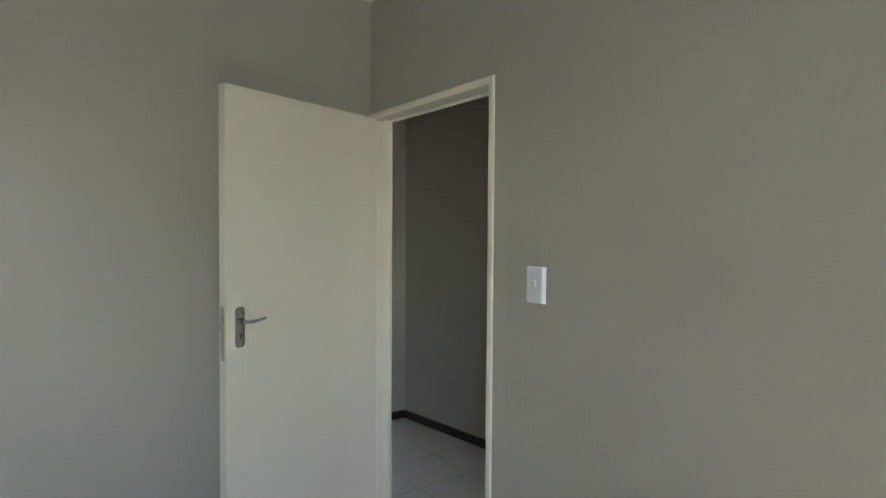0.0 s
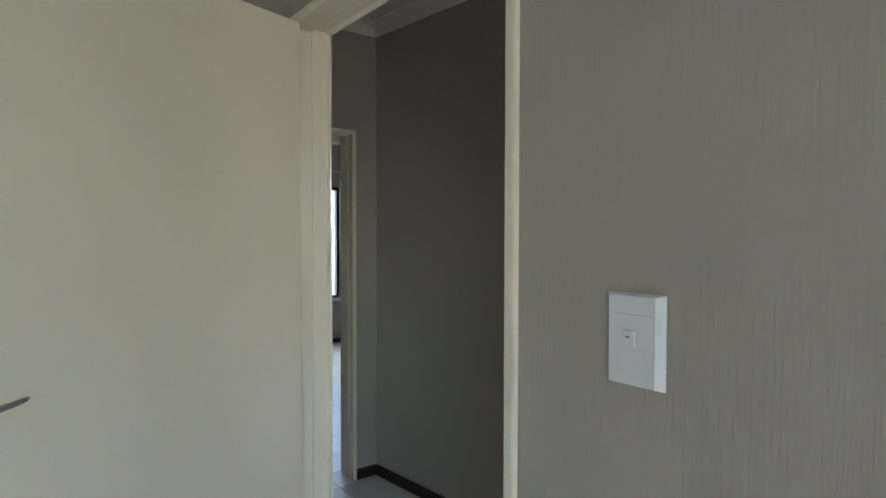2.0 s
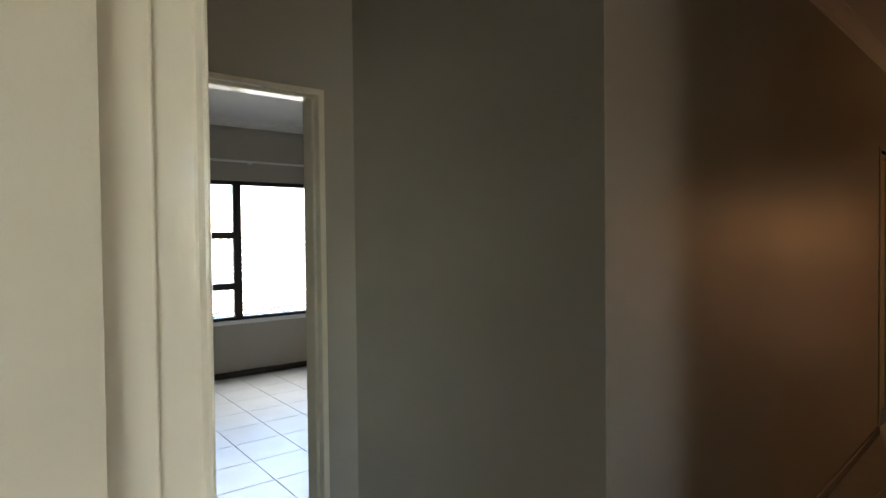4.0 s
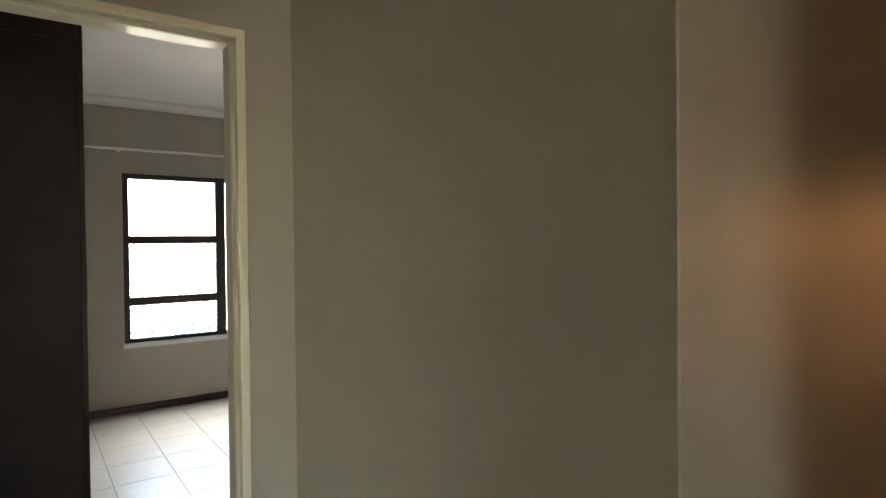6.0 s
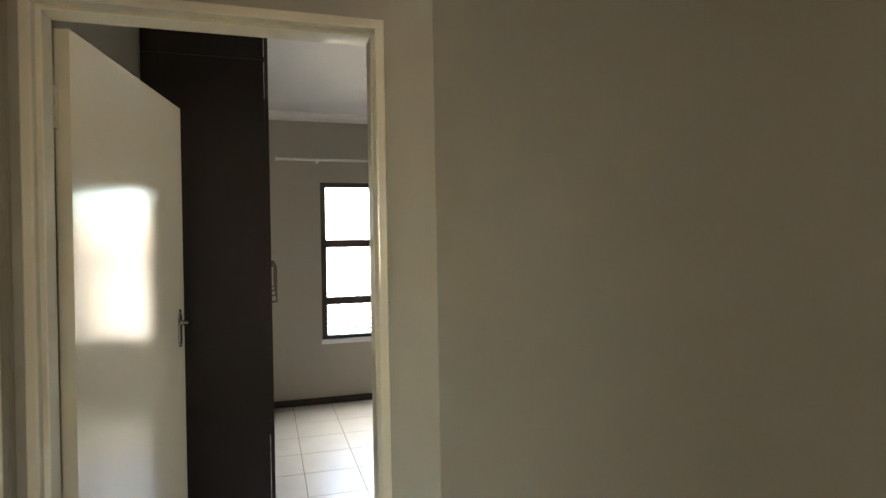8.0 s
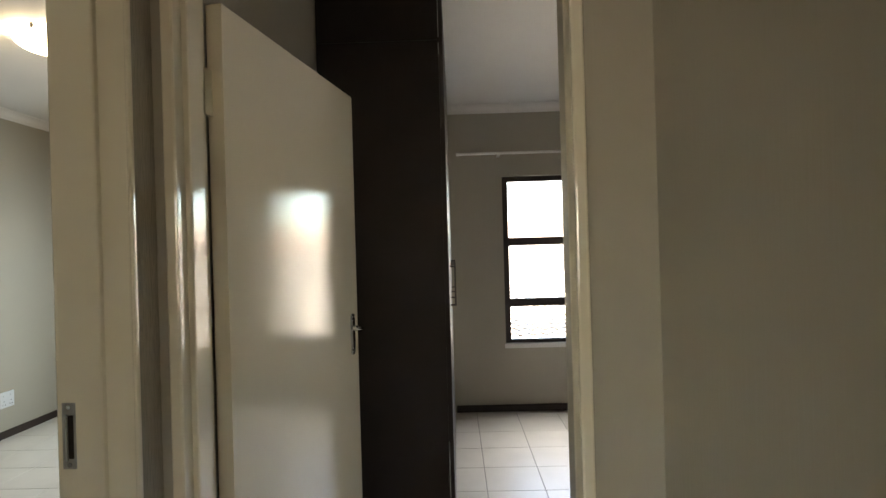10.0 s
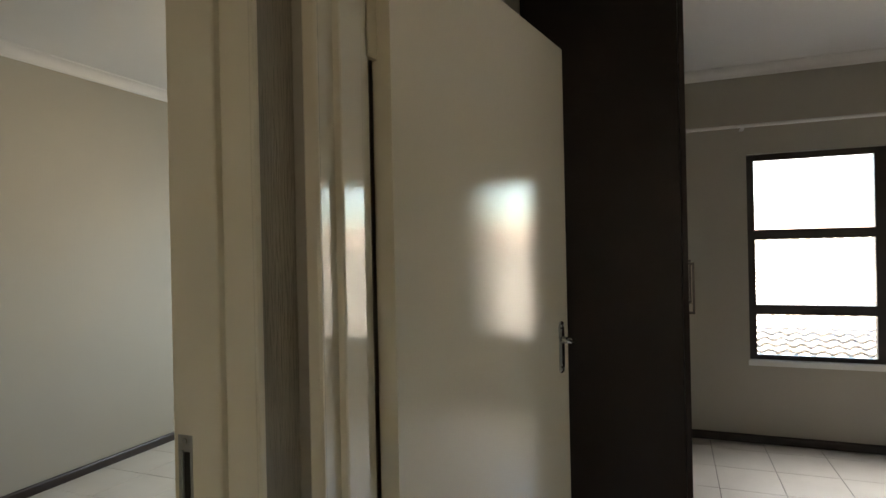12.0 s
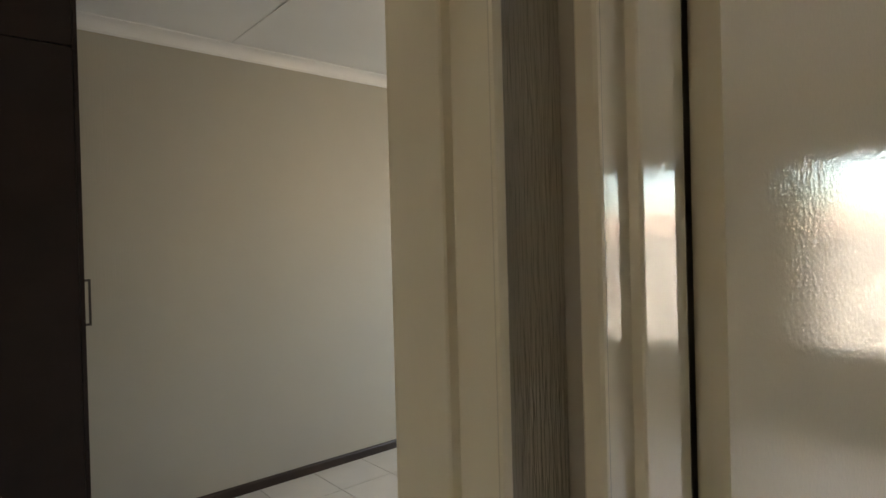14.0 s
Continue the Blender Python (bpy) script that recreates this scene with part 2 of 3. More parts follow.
wall("wall_hall_north", "x", -1.21, 0.0, 0.0, 0.14, TOP, m=TURN)
wall("wall_hall_west", "y", 0.14, 5.9, -0.14, 0.0, TOP, [(3.68, 4.52, -1, 2.05)], m=TURN)
bead = TURN @ pose(-0.0035, 0.0035, 0, 0, 0, 45)
structure(finish("corner_trim", box((-0.002, -0.0062, 0.06), (0.002, 0.004, COVE), bead), BEAD, bevel=0.001), "thin chipped plaster corner bead on the hall corner", "trim")
wall("wall_hall_east", "y", 1.5, HALL_END, HALL_E, HALL_E + 0.14, TOP)
wall("wall_hall_side", "x", HALL_E + 0.14, 3.2, 1.5, 1.64, TOP)
wall("wall_hall_side_end", "y", YA, 1.64, 3.2, 3.34, TOP, [(0.94, 1.42, 0.9, 2.1)])
wall("wall_hall_end", "x", -1.2, HALL_E + 0.14, HALL_END, HALL_END + 0.14, TOP, [(0.27, 1.0, -1, 2.03)])
wall("wall_second_bedroom_south", "x", XCW - 0.2, -0.137, YC - 0.14, YC, TOP, paint=MATTE)
wall("wall_second_bedroom_west", "y", YC, 0.0, XCW - 0.2, XCW, TOP, [(-1.9, -0.7, 0.8, 2.0)])
wall("wall_second_bedroom_east", "y", YC, -2.43, -0.88, -0.137, TOP)

bm = box((-6.0, -3.8, TOP), (4.2, 7.2, TOP + 0.12))
structure(finish("ceiling", bm, CEIL), "smooth white painted ceiling", "ceiling")
bm = box((-6.0, -3.8, -0.2), (4.2, 7.2, -0.004))
floor = structure(finish("floor", bm, GROUT), "cream ceramic tiled floor with grey grout joints", "floor")


def cornice(name, pts, closed, low=COVE):
    """Coved cornice along the inside of a run of corners given counter-clockwise."""
    prof = [(0.0, low), (0.006, low), (0.012, low + 0.010)]
    prof += [(0.012 + 0.058 * (1 - math.cos(a)), low + 0.010 + (TOP - low - 0.018) * math.sin(a)) for a in np.linspace(0.2, 1.5, 6)]
    prof += [(0.076, TOP - 0.004), (0.076, TOP), (0.0, TOP)]
    bm, rows, n = bmesh.new(), [], len(pts)
    for i, p in enumerate(pts):
        p = Vector(p)
        dirs = []
        if closed or i > 0:
            dirs.append((p - Vector(pts[i - 1])).normalized())
        if closed or i < n - 1:
            dirs.append((Vector(pts[(i + 1) % n]) - p).normalized())
        nor = [Vector((-d.y, d.x)) for d in dirs]
        m = nor[0] if len(nor) == 1 else (nor[0] + nor[1]) / max(1 + nor[0].dot(nor[1]), 0.2)
        rows.append([bm.verts.new((p.x + m.x * u, p.y + m.y * u, z)) for u, z in prof])
    for i in range(n if closed else n - 1):
        r0, r1 = rows[i], rows[(i + 1) % n]
        for k in range(len(prof)):
            j = (k + 1) % len(prof)
            bm.faces.new((r0[k], r0[j], r1[j], r1[k]))
    return structure(finish(name, bm, CORNICE), "white coved plaster cornice along the ceiling", "cornice")


cornice("cornice_bedroom", [(0, -3.5), (4.0, -3.5), (4.0, 0), (0, 0)], True, 2.594)
cornice("cornice_far_bedroom", [(XWIN, YBS), (XB - TB, YBS), (XB - TB, 3.9), (XWIN, 3.9)], True)
cornice("cornice_second_bedroom", [(XCW, YC), (-0.88, YC), (-0.88, -2.43), (-0.137, -2.43), (-0.137, 0), (XCW, 0)], True)
cornice("cornice_hall", [(TURN @ Vector((0, 5.6, 0))).to_2d(), (KX, KY), (XB, YW1), (XB, YS), (-0.3, YS), (-0.3, YA), (3.2, YA), (3.2, 1.5), (HALL_E, 1.5), (HALL_E, HALL_END)], False)


def skirting(name, a, b, side):
    """Baseboard from a to b on a wall; side: the unit normal into the room."""
    a, b, s = Vector(a), Vector(b), Vector(side)
    prof = [(0, 0), (0.014, 0), (0.014, 0.048), (0.010, 0.056), (0.004, 0.060), (0, 0.060)]
    bm = bmesh.new()
    rows = [[bm.verts.new((p.x + s.x * u, p.y + s.y * u, z)) for u, z in prof] for p in (a, b)]
    for k in range(len(prof)):
        j = (k + 1) % len(prof)
        bm.faces.new((rows[0][k], rows[0][j], rows[1][j], rows[1][k]))
    bm.faces.new(rows[0])
    bm.faces.new(rows[1][::-1])
    return structure(finish(name, bm, BROWN), "dark brown stained wooden baseboard on the wall", "baseboard")


skirting("baseboard", (XB + 0.014, YW1 + 0.001), (KX, KY), (0.0958, -0.9954))
skirting("baseboard", (XB, 1.006), (XB, YW1), (1, 0))
skirting("baseboard", (KX, KY), (TURN @ Vector((0, 3.67, 0))).to_2d(), (0.9954, 0.0958))
skirting("baseboard", (XWIN, 0.72), (XWIN, 3.9), (1, 0))
skirting("baseboard", (XWIN, 3.9), (XB - TB, 3.9), (0, -1))
skirting("baseboard", (XB - TB, YBS), (-2.84, YBS), (0, 1))
skirting("baseboard", (XB - TB, 1.02), (XB - TB, 3.886), (-1, 0))
skirting("baseboard", (XCW, YC), (-1.48, YC), (0, 1))
skirting("baseboard", (XCW, YC + 0.014), (XCW, 0), (1, 0))

# ---- door frames: pressed steel, two rebates ----


def door_frame(name, m, width, height, depth, label, head=1.0, lip=0.0, stop=0.053, rebate=0.0):
    """m takes (along the wall, depth from the hall face, up) to the world; a rebate, a raised stop and, where given, a second rebate for the leaf."""
    d, l, st = depth, lip, stop
    prof = [(l, -0.002), (l + 0.002, -0.007), (l + 0.005, -0.009), (0.022, -0.009), (0.0262, -0.0075), (0.027, -0.004), (0.0255, -0.001), (0.0205, 0.0015), (0.017, 0.004), (0.016, 0.008),
            (0.016, st - 0.002), (0.0165, st), (0.0265, st + 0.0008), (0.0285, st + 0.003), (0.029, st + 0.006)]
    if rebate:
        e = d - rebate
        prof += [(0.029, e - 0.004), (0.0275, e - 0.001), (0.0255, e), (0.0165, e + 0.001), (0.016, e + 0.003), (0.016, d - 0.004),
                 (0.0145, d), (0.010, d + 0.003), (l + 0.003, d + 0.003), (l, d + 0.001)]
    else:
        prof += [(0.029, d - 0.002), (0.028, d + 0.004), (0.024, d + 0.008), (l + 0.006, d + 0.009), (l + 0.002, d + 0.007), (l, d + 0.002)]
    bm, rows = bmesh.new(), []
    for u, v in prof:
        rows.append([bm.verts.new(m @ Vector(p)) for p in ((u, v, -0.003), (u, v, height - head * u), (width - u, v, height - head * u), (width - u, v, -0.003))])
    for k in range(len(prof)):
        a, b = rows[k], rows[(k + 1) % len(prof)]
        for i in range(3):
            bm.faces.new((a[i], a[i + 1], b[i + 1], b[i]))
    return structure(finish(name, bm, FRAME), label, "door frame")


def axes(origin, u, v):
    u, v = Vector(u), Vector(v)
    return Matrix(((u.x, v.x, 0, origin[0]), (u.y, v.y, 0, origin[1]), (0, 0, 1, 0), (0, 0, 0, 1)))


FA = door_frame("door_frame_1", axes((-0.020, YA), (1, 0), (0, -1)), 0.919, 2.062, YA, "cream enamelled steel door frame of the bedroom")
FB = door_frame("door_frame_2", axes((XB, 0.160), (0, 1), (-1, 0)), 0.845, 2.060, TB, "cream enamelled steel door frame of the far bedroom", rebate=0.047)
FC = door_frame("door_frame_3", axes((-1.386, YS), (1, 0), (0, -1)), 0.862, 2.062, TS, "cream enamelled steel door frame of the second bedroom", lip=0.012, stop=0.056)
FD = door_frame("door_frame_4", TURN @ axes((0, 3.67), (0, 1), (-1, 0)), 0.862, 2.066, 0.14, "cream enamelled steel door frame further along the hall")


def strike_plate(parent, m):
    """Chrome plate with a dark slot, in the plane of m (across, up, out)."""
    bm = box((-0.0125, -0.061, 0), (0.0125, 0.061, 0.0022), m)
    p = part("strike_plate", bm, DULL, parent, "chromed strike plate with a slot", bevel=0.0006)
    part("slot", box((-0.0015, -0.042, 0.0022), (0.0085, 0.038, 0.003), m), DARK, p)
    part("lip", box((-0.006, -0.045, 0.0022), (-0.0025, 0.04, 0.004), m), CHROME, p)
    for y in (-0.053, 0.053):
        part("screw", tube(m @ Vector((0, y, 0.002)), m @ Vector((0, y, 0.0034)), 0.004), CHROME, p)


# plate on the far jamb of the second bedroom's door, and on the latch jamb of the bedroom's door
strike_plate(FC, Matrix(((0, 0, 1, -1.358), (1, 0, 0, 0.0175), (0, 1, 0, 1.12), (0, 0, 0, 1))))
strike_plate(FA, Matrix(((0, 0, -1, 0.871), (1, 0, 0, 0.02), (0, 1, 0, 1.12), (0, 0, 0, 1))))


def rounded_plate(m, w, h, r, steps):
    """A plate with round corners, half as wide as w and as high as h, that steps in and out of the face by steps."""
    bm, rings = bmesh.new(), []
    for inset, out in steps:
        ring = []
        for cx, cy, a0 in ((1, 1, 0), (-1, 1, 90), (-1, -1, 180), (1, -1, 270)):
            rr = max(r - inset, 0.002)
            for k in range(7):
                a = radians(a0 + 15 * k)
                ring.append(bm.verts.new(m @ Vector((cx * (w - inset - rr) + rr * math.cos(a), cy * (h - inset - rr) + rr * math.sin(a), out))))
        rings.append(ring)
    for r0, r1 in zip(rings, rings[1:]):
        for k in range(28):
            bm.faces.new((r0[k], r0[(k + 1) % 28], r1[(k + 1) % 28], r1[k]))
    bm.faces.new(rings[0][::-1])
    bm.faces.new(rings[-1])
    return bm


def lever_set(parent, m):
    """Plate and lever on a door's face; m: across (to the hinge), up, out of the face."""
    p = part("handle_plate", rounded_plate(m, 0.0205, 0.076, 0.015, ((0.0, 0.0), (0.0, 0.0022), (0.0015, 0.0036), (0.0045, 0.0044), (0.0060, 0.0046))), CHROME, parent, "chrome handle plate with rounded ends and a keyhole")
    part("raised_panel", rounded_plate(m, 0.0150, 0.056, 0.011, ((0.0, 0.0044), (0.0012, 0.0058), (0.0035, 0.0066), (0.0050, 0.0067))), CHROME, p)
    part("keyhole", tube(m @ Vector((0, -0.030, 0.005)), m @ Vector((0, -0.030, 0.0072)), 0.0042), DARK, p)
    part("keyhole", box((-0.0022, -0.044, 0.005), (0.0022, -0.030, 0.0072), m), DARK, p)
    for x, y in ((-0.010, 0.0635), (0.010, 0.0635), (-0.010, -0.0635), (0.010, -0.0635)):
        part("screw", tube(m @ Vector((x, y, 0.004)), m @ Vector((x, y, 0.0058)), 0.0034), DULL, p)
        part("screw_slot", box((x - 0.0026, y - 0.0005, 0.0058), (x + 0.0026, y + 0.0005, 0.0061), m), DARK, p)
    part("collar", tube(m @ Vector((0, 0.022, 0.004)), m @ Vector((0, 0.022, 0.018)), 0.0125, 0.010, 16), CHROME, p, smooth=False)
    pts = [(0, 0.022, 0.015), (0.002, 0.022, 0.032), (0.009, 0.022, 0.042), (0.022, 0.022, 0.046), (0.042, 0.0235, 0.047), (0.064, 0.027, 0.047), (0.080, 0.031, 0.046), (0.086, 0.0335, 0.045)]
    rad = [0.0085, 0.0085, 0.009, 0.0088, 0.008, 0.007, 0.006, 0.003]
    bm = bmesh.new()
    rings = []
    P3 = [Vector(q) for q in pts]
    for i, q in enumerate(P3):
        d = (P3[min(i + 1, 7)] - P3[max(i - 1, 0)]).normalized()
        s = d.cross(Vector((0, 1, 0))).normalized()
        u = s.cross(d)
        rings.append([bm.verts.new(m @ (q + rad[i] * (math.cos(k * math.tau / 12) * s + 0.8 * math.sin(k * math.tau / 12) * u))) for k in range(12)])
    for r0, r1 in zip(rings, rings[1:]):
        for k in range(12):
            bm.faces.new((r0[k], r0[(k + 1) % 12], r1[(k + 1) % 12], r1[k]))
    bm.faces.new(rings[0])
    bm.faces.new(rings[-1])
    part("lever", bm, CHROME, p, "curved chrome lever", smooth=True)
    return p


def door(name, hinge, tip, label, thick=0.040, height=2.032, out=1, handle_z=1.138, back=0.058):
    """A flush leaf from the hinge to the tip; the face that carries the numbers lies on that line, the body behind it."""
    h, t = Vector(hinge).to_3d(), Vector(tip).to_3d()
    along = (t - h).normalized()
    length = (t - h).length
    nor = Vector((along.y, -along.x, 0)) * out
    m = Matrix(((along.x, 0, nor.x, h.x), (along.y, 0, nor.y, h.y), (0, 1, 0, 0), (0, 0, 0, 1)))
    root = new(name)
    tagged(root, label, "door", kind="structure")
    part("leaf", box((0, 0.006, -thick), (length, height, 0), m), ENAMEL, root, bevel=0.0015)
    face = m @ Matrix(((-1, 0, 0, length - back), (0, 1, 0, handle_z), (0, 0, 1, 0), (0, 0, 0, 1)))
    lever_set(root, face)
    rear = m @ Matrix(((-1, 0, 0, length - back), (0, 1, 0, handle_z), (0, 0, -1, -thick), (0, 0, 0, 1)))
    lever_set(root, rear)
    edge = m @ Matrix(((0, 0, 1, length), (0, 1, 0, handle_z - 0.02), (1, 0, 0, -thick / 2), (0, 0, 0, 1)))
    p = part("lock_plate", box((-0.010, -0.10, 0), (0.010, 0.10, 0.0012), edge), DULL, root, "steel lock plate on the edge")
    part("latch", box((-0.006, 0.015, 0.0012), (0.006, 0.035, 0.011), edge), DULL, p)
    for z in (0.22, 1.824):
        k = part("hinge", tube(m @ Vector((-0.012, z - 0.054, -thick - 0.004)), m @ Vector((-0.012, z + 0.054, -thick - 0.004)), 0.006), FRAME, root, "painted butt hinge")
        part("hinge_leaf", box((-0.030, z - 0.054, -thick + 0.002), (0.001, z + 0.054, -thick + 0.012), m), FRAME, k)
    return root


door("door_1", (0.060, 0.0), (0.301, -0.768), "flush cream enamelled bedroom door standing open", out=-1)
door("door_2", (-1.640, 0.210), (-2.506, 0.360), "flush glossy cream enamelled door standing open into the far bedroom", out=1)
door("door_3", (TURN @ Vector((-0.09, 4.50, 0))).to_2d(), (TURN @ Vector((-0.09, 3.70, 0))).to_2d(), "closed flush cream enamelled door along the hall", out=-1)

# ---- light switch ----
sw = tagged(new("light_switch"), "white plastic single rocker light switch on the bedroom wall", "light switch")
SX0, SX1, SZ0, SZ1 = 1.073, 1.157, 1.266, 1.387
bm = box((SX0, -0.011, SZ0), (SX1, 0.0, SZ1))
for v in bm.verts:
    if v.co.y < -0.005:
        v.co.x += 0.007 if v.co.x < 1.1 else -0.009
        v.co.z += 0.003 if v.co.z < 1.3 else -0.003
part("cover_plate", bm, PLASTIC, sw, bevel=0.0015)
SCX, SCZ = (SX0 + SX1) / 2, (SZ0 + SZ1) / 2 + 0.004
part("rocker_surround", box((SCX - 0.0100, -0.0116, SCZ - 0.013), (SCX + 0.0080, -0.0105, SCZ + 0.012)), PLASTIC, sw, bevel=0.0004)
bm = box((SCX - 0.008, -0.019, SCZ - 0.012), (SCX + 0.006, -0.012, SCZ + 0.010))
for v in bm.verts:
    if v.co.y < -0.015 and v.co.z < SCZ:
        v.co.y += 0.004
rk = part("rocker", bm, PLASTIC, sw, bevel=0.001)
part("marker", box((SCX - 0.004, -0.0196, SCZ + 0.001), (SCX + 0.002, -0.0188, SCZ + 0.0024)), DARK, rk)

part("cover_joint", box((SX0 + 0.009, -0.0113, SZ1 - 0.0268), (SX1 - 0.011, -0.0109, SZ1 - 0.0263)), JOINT, sw)

# ---- window of the far bedroom ----
win = structure(new("window_1"), "dark bronze aluminium casement window with five glazed lights", "window")
Y0, Y1, YM0, YM1, Z0, Z1, XF = 1.168, 2.95, 1.945, 2.03, 0.59, 2.066, XWIN - 0.05


def bar(name, y0, y1, z0, z1, x0=XF - 0.045, x1=XF, label=""):
    return part(name, box((x0, y0, z0), (x1, y1, z1)), ALU, win, label, bevel=0.003)


F = 0.035
bar("frame_side", Y0, Y0 + 0.052, Z0, Z1)
bar("frame_side", Y1 - F, Y1, Z0, Z1)
bar("frame_head", Y0 + 0.052, Y1 - F, Z1 - 0.045, Z1)
bar("frame_foot", Y0 + 0.052, Y1 - F, Z0, Z0 + F)
bar("mullion", YM0, YM1, Z0 + F, Z1 - 0.045)
bar("transom", Y0 + 0.052, YM0, 1.455, 1.525)
bar("transom", Y0 + 0.052, YM0, 0.915, 0.985)
for y0, y1, z0, z1 in ((Y0 + F, YM0, Z0 + F, 0.915), (Y0 + F, YM0, 0.985, 1.455), (Y0 + F, YM0, 1.525, Z1 - F), (YM1, Y1 - F, Z0 + F, Z1 - F)):
    g = part("pane", box((XF - 0.026, y0 - 0.004, z0 - 0.004), (XF - 0.022, y1 + 0.004, z1 + 0.004)), GLASS, win)
    g.visible_shadow = False
part("window_stay", sweep([(XF + 0.006, 1.50, 0.965), (XF + 0.016, 1.56, 0.962), (XF + 0.016, 1.66, 0.960)], [0.004, 0.005, 0.003]), ALU, win)
structure(finish("window_sill_1", box((XWIN - 0.05, Y0 - 0.01, Z0 - 0.035), (XWIN + 0.012, Y1 + 0.01, Z0 + 0.002)), WHITE, bevel=0.003), "white plastered window sill", "window sill")

# unseen door, made up to give the warm lamps an opening
amber = structure(new("door_4"), "unseen amber glazed door, added at the end of the hall to hold its warm glow", "door")
for x0, x1, z0, z1 in ((0.272, 0.35, 0.006, 2.02), (0.92, 0.998, 0.006, 2.02)):
    part("stile", box((x0, HALL_END + 0.045, z0), (x1, HALL_END + 0.085, z1)), BROWN, amber, bevel=0.002)
for z0, z1 in ((0.006, 0.16), (1.05, 1.15), (1.75, 2.02)):
    part("rail", box((0.35, HALL_END + 0.045, z0), (0.92, HALL_END + 0.085, z1)), BROWN, amber, bevel=0.002)
for z0, z1 in ((0.16, 1.05), (1.15, 1.75)):
    part("pane", box((0.35, HALL_END + 0.06, z0), (0.92, HALL_END + 0.066, z1)), AMBER, amber)


def plain_window(name, x, y0, y1, z0, z1):
    """A dark framed window of two lights in a wall across x, added unseen around a lamp's opening."""
    w = structure(new(name), "unseen window with two dark framed panes, added where daylight enters", "window")
    ym = (y0 + y1) / 2
    for a, c in ((y0, y0 + 0.04), (ym - 0.02, ym + 0.02), (y1 - 0.04, y1)):
        part("upright", box((x - 0.022, a, z0), (x + 0.022, c, z1)), ALU, w, bevel=0.003)
    for a, c in ((y0 + 0.04, ym - 0.02), (ym + 0.02, y1 - 0.04)):
        for z in (z0, z1 - 0.04):
            part("rail", box((x - 0.022, a, z), (x + 0.022, c, z + 0.04)), ALU, w, bevel=0.003)
        g = part("pane", box((x - 0.002, a, z0 + 0.04), (x + 0.002, c, z1 - 0.04)), GLASS, w)
        g.visible_shadow = False


# unseen windows, assumed where the daylight lamps stand
plain_window("window_3", 4.08, -3.0, -1.5, 0.88, 2.12)
plain_window("window_4", 3.28, 0.94, 1.42, 0.9, 2.1)
plain_window("window_5", XCW - 0.12, -1.9, -0.7, 0.8, 2.0)

# ---- curtain rail ----
rail = tagged(new("curtain_rail"), "white metal curtain rail fixed above the window", "curtain rail")
part("rail", tube((XWIN + 0.075, 0.79, 2.258), (XWIN + 0.075, 3.35, 2.258), 0.012, seg=14), WHITE, rail)
for y in (0.785, 3.355):
    part("end_cap", tube((XWIN + 0.075, y - 0.012, 2.258), (XWIN + 0.075, y + 0.012, 2.258), 0.015, seg=14), WHITE, rail)
for y in (1.14, 2.1, 3.05):
    part("bracket", box((XWIN, y - 0.012, 2.235), (XWIN + 0.085, y + 0.012, 2.247)), WHITE, rail, bevel=0.002)

# ---- wardrobes ----


def wardrobe(name, m, depth, units, unit, label):
    """Built-in cupboard: m takes (along the wall, out from the wall, up) to the world; top cupboards above a joint."""
    root = tagged(new(name), label, "wardrobe")
    length = units * unit
    joint = 2.365

    def bx(nm, lo, hi, parent=root, material=WARD, lab="", bev=0.0015):
        return part(nm, box(lo, hi, m), material, parent, lab, bevel=bev)

    for a in (0, length - 0.016):
        bx("side_panel", (a, 0.003, 0), (a + 0.016, depth - 0.02, joint - 0.002))
        bx("top_side_panel", (a, 0.003, joint + 0.002), (a + 0.016, depth - 0.02, COVE - 0.002))
    bx("plinth", (0.016, 0.02, 0), (length - 0.016, depth - 0.06, 0.07))
    bx("shelf", (0.016, 0.003, joint - 0.018), (length - 0.016, depth - 0.022, joint - 0.002))
    bx("back_panel", (0.016, 0.003, 0.07), (length - 0.016, 0.01, joint - 0.018))
    bx("trim_strip", (-0.004, depth - 0.024, joint - 0.012), (0.0, depth - 0.002, joint + 0.012))
    for i in range(units):
        a, b = i * unit + 0.002, (i + 1) * unit - 0.002
        d = bx("door", (a, depth - 0.018, 0.07), (b, depth, joint - 0.003))
        bx("top_door", (a, depth - 0.018, joint + 0.003), (b, depth, COVE - 0.004))
        hx = b - 0.06 if i % 2 else (a + unit - 0.06 if units > 1 else a + 0.05)
        hz = 1.257
        hd = bx("handle", (hx, depth + 0.022, hz - 0.103), (hx + 0.009, depth + 0.031, hz + 0.103), d, BLACKSTEEL, "slim dark metal bar handle", 0.001)
        for z in (hz - 0.103, hz + 0.093):
            bx("handle_post", (hx + 0.001, depth, z), (hx + 0.008, depth + 0.024, z + 0.010), hd, BLACKSTEEL, "", 0)
    return root


wardrobe("wardrobe", Matrix(((-1, 0, 0, -2.85), (0, 1, 0, YBS), (0, 0, 1, 0), (0, 0, 0, 1))), 0.562, 4, 0.45, "tall dark brown built-in wardrobe reaching the ceiling")
wardrobe("wardrobe", Matrix(((0, -1, 0, -0.88), (-1, 0, 0, -2.44), (0, 0, 1, 0), (0, 0, 0, 1))), 0.596, 1, 0.522, "dark brown built-in wardrobe in the second bedroom")

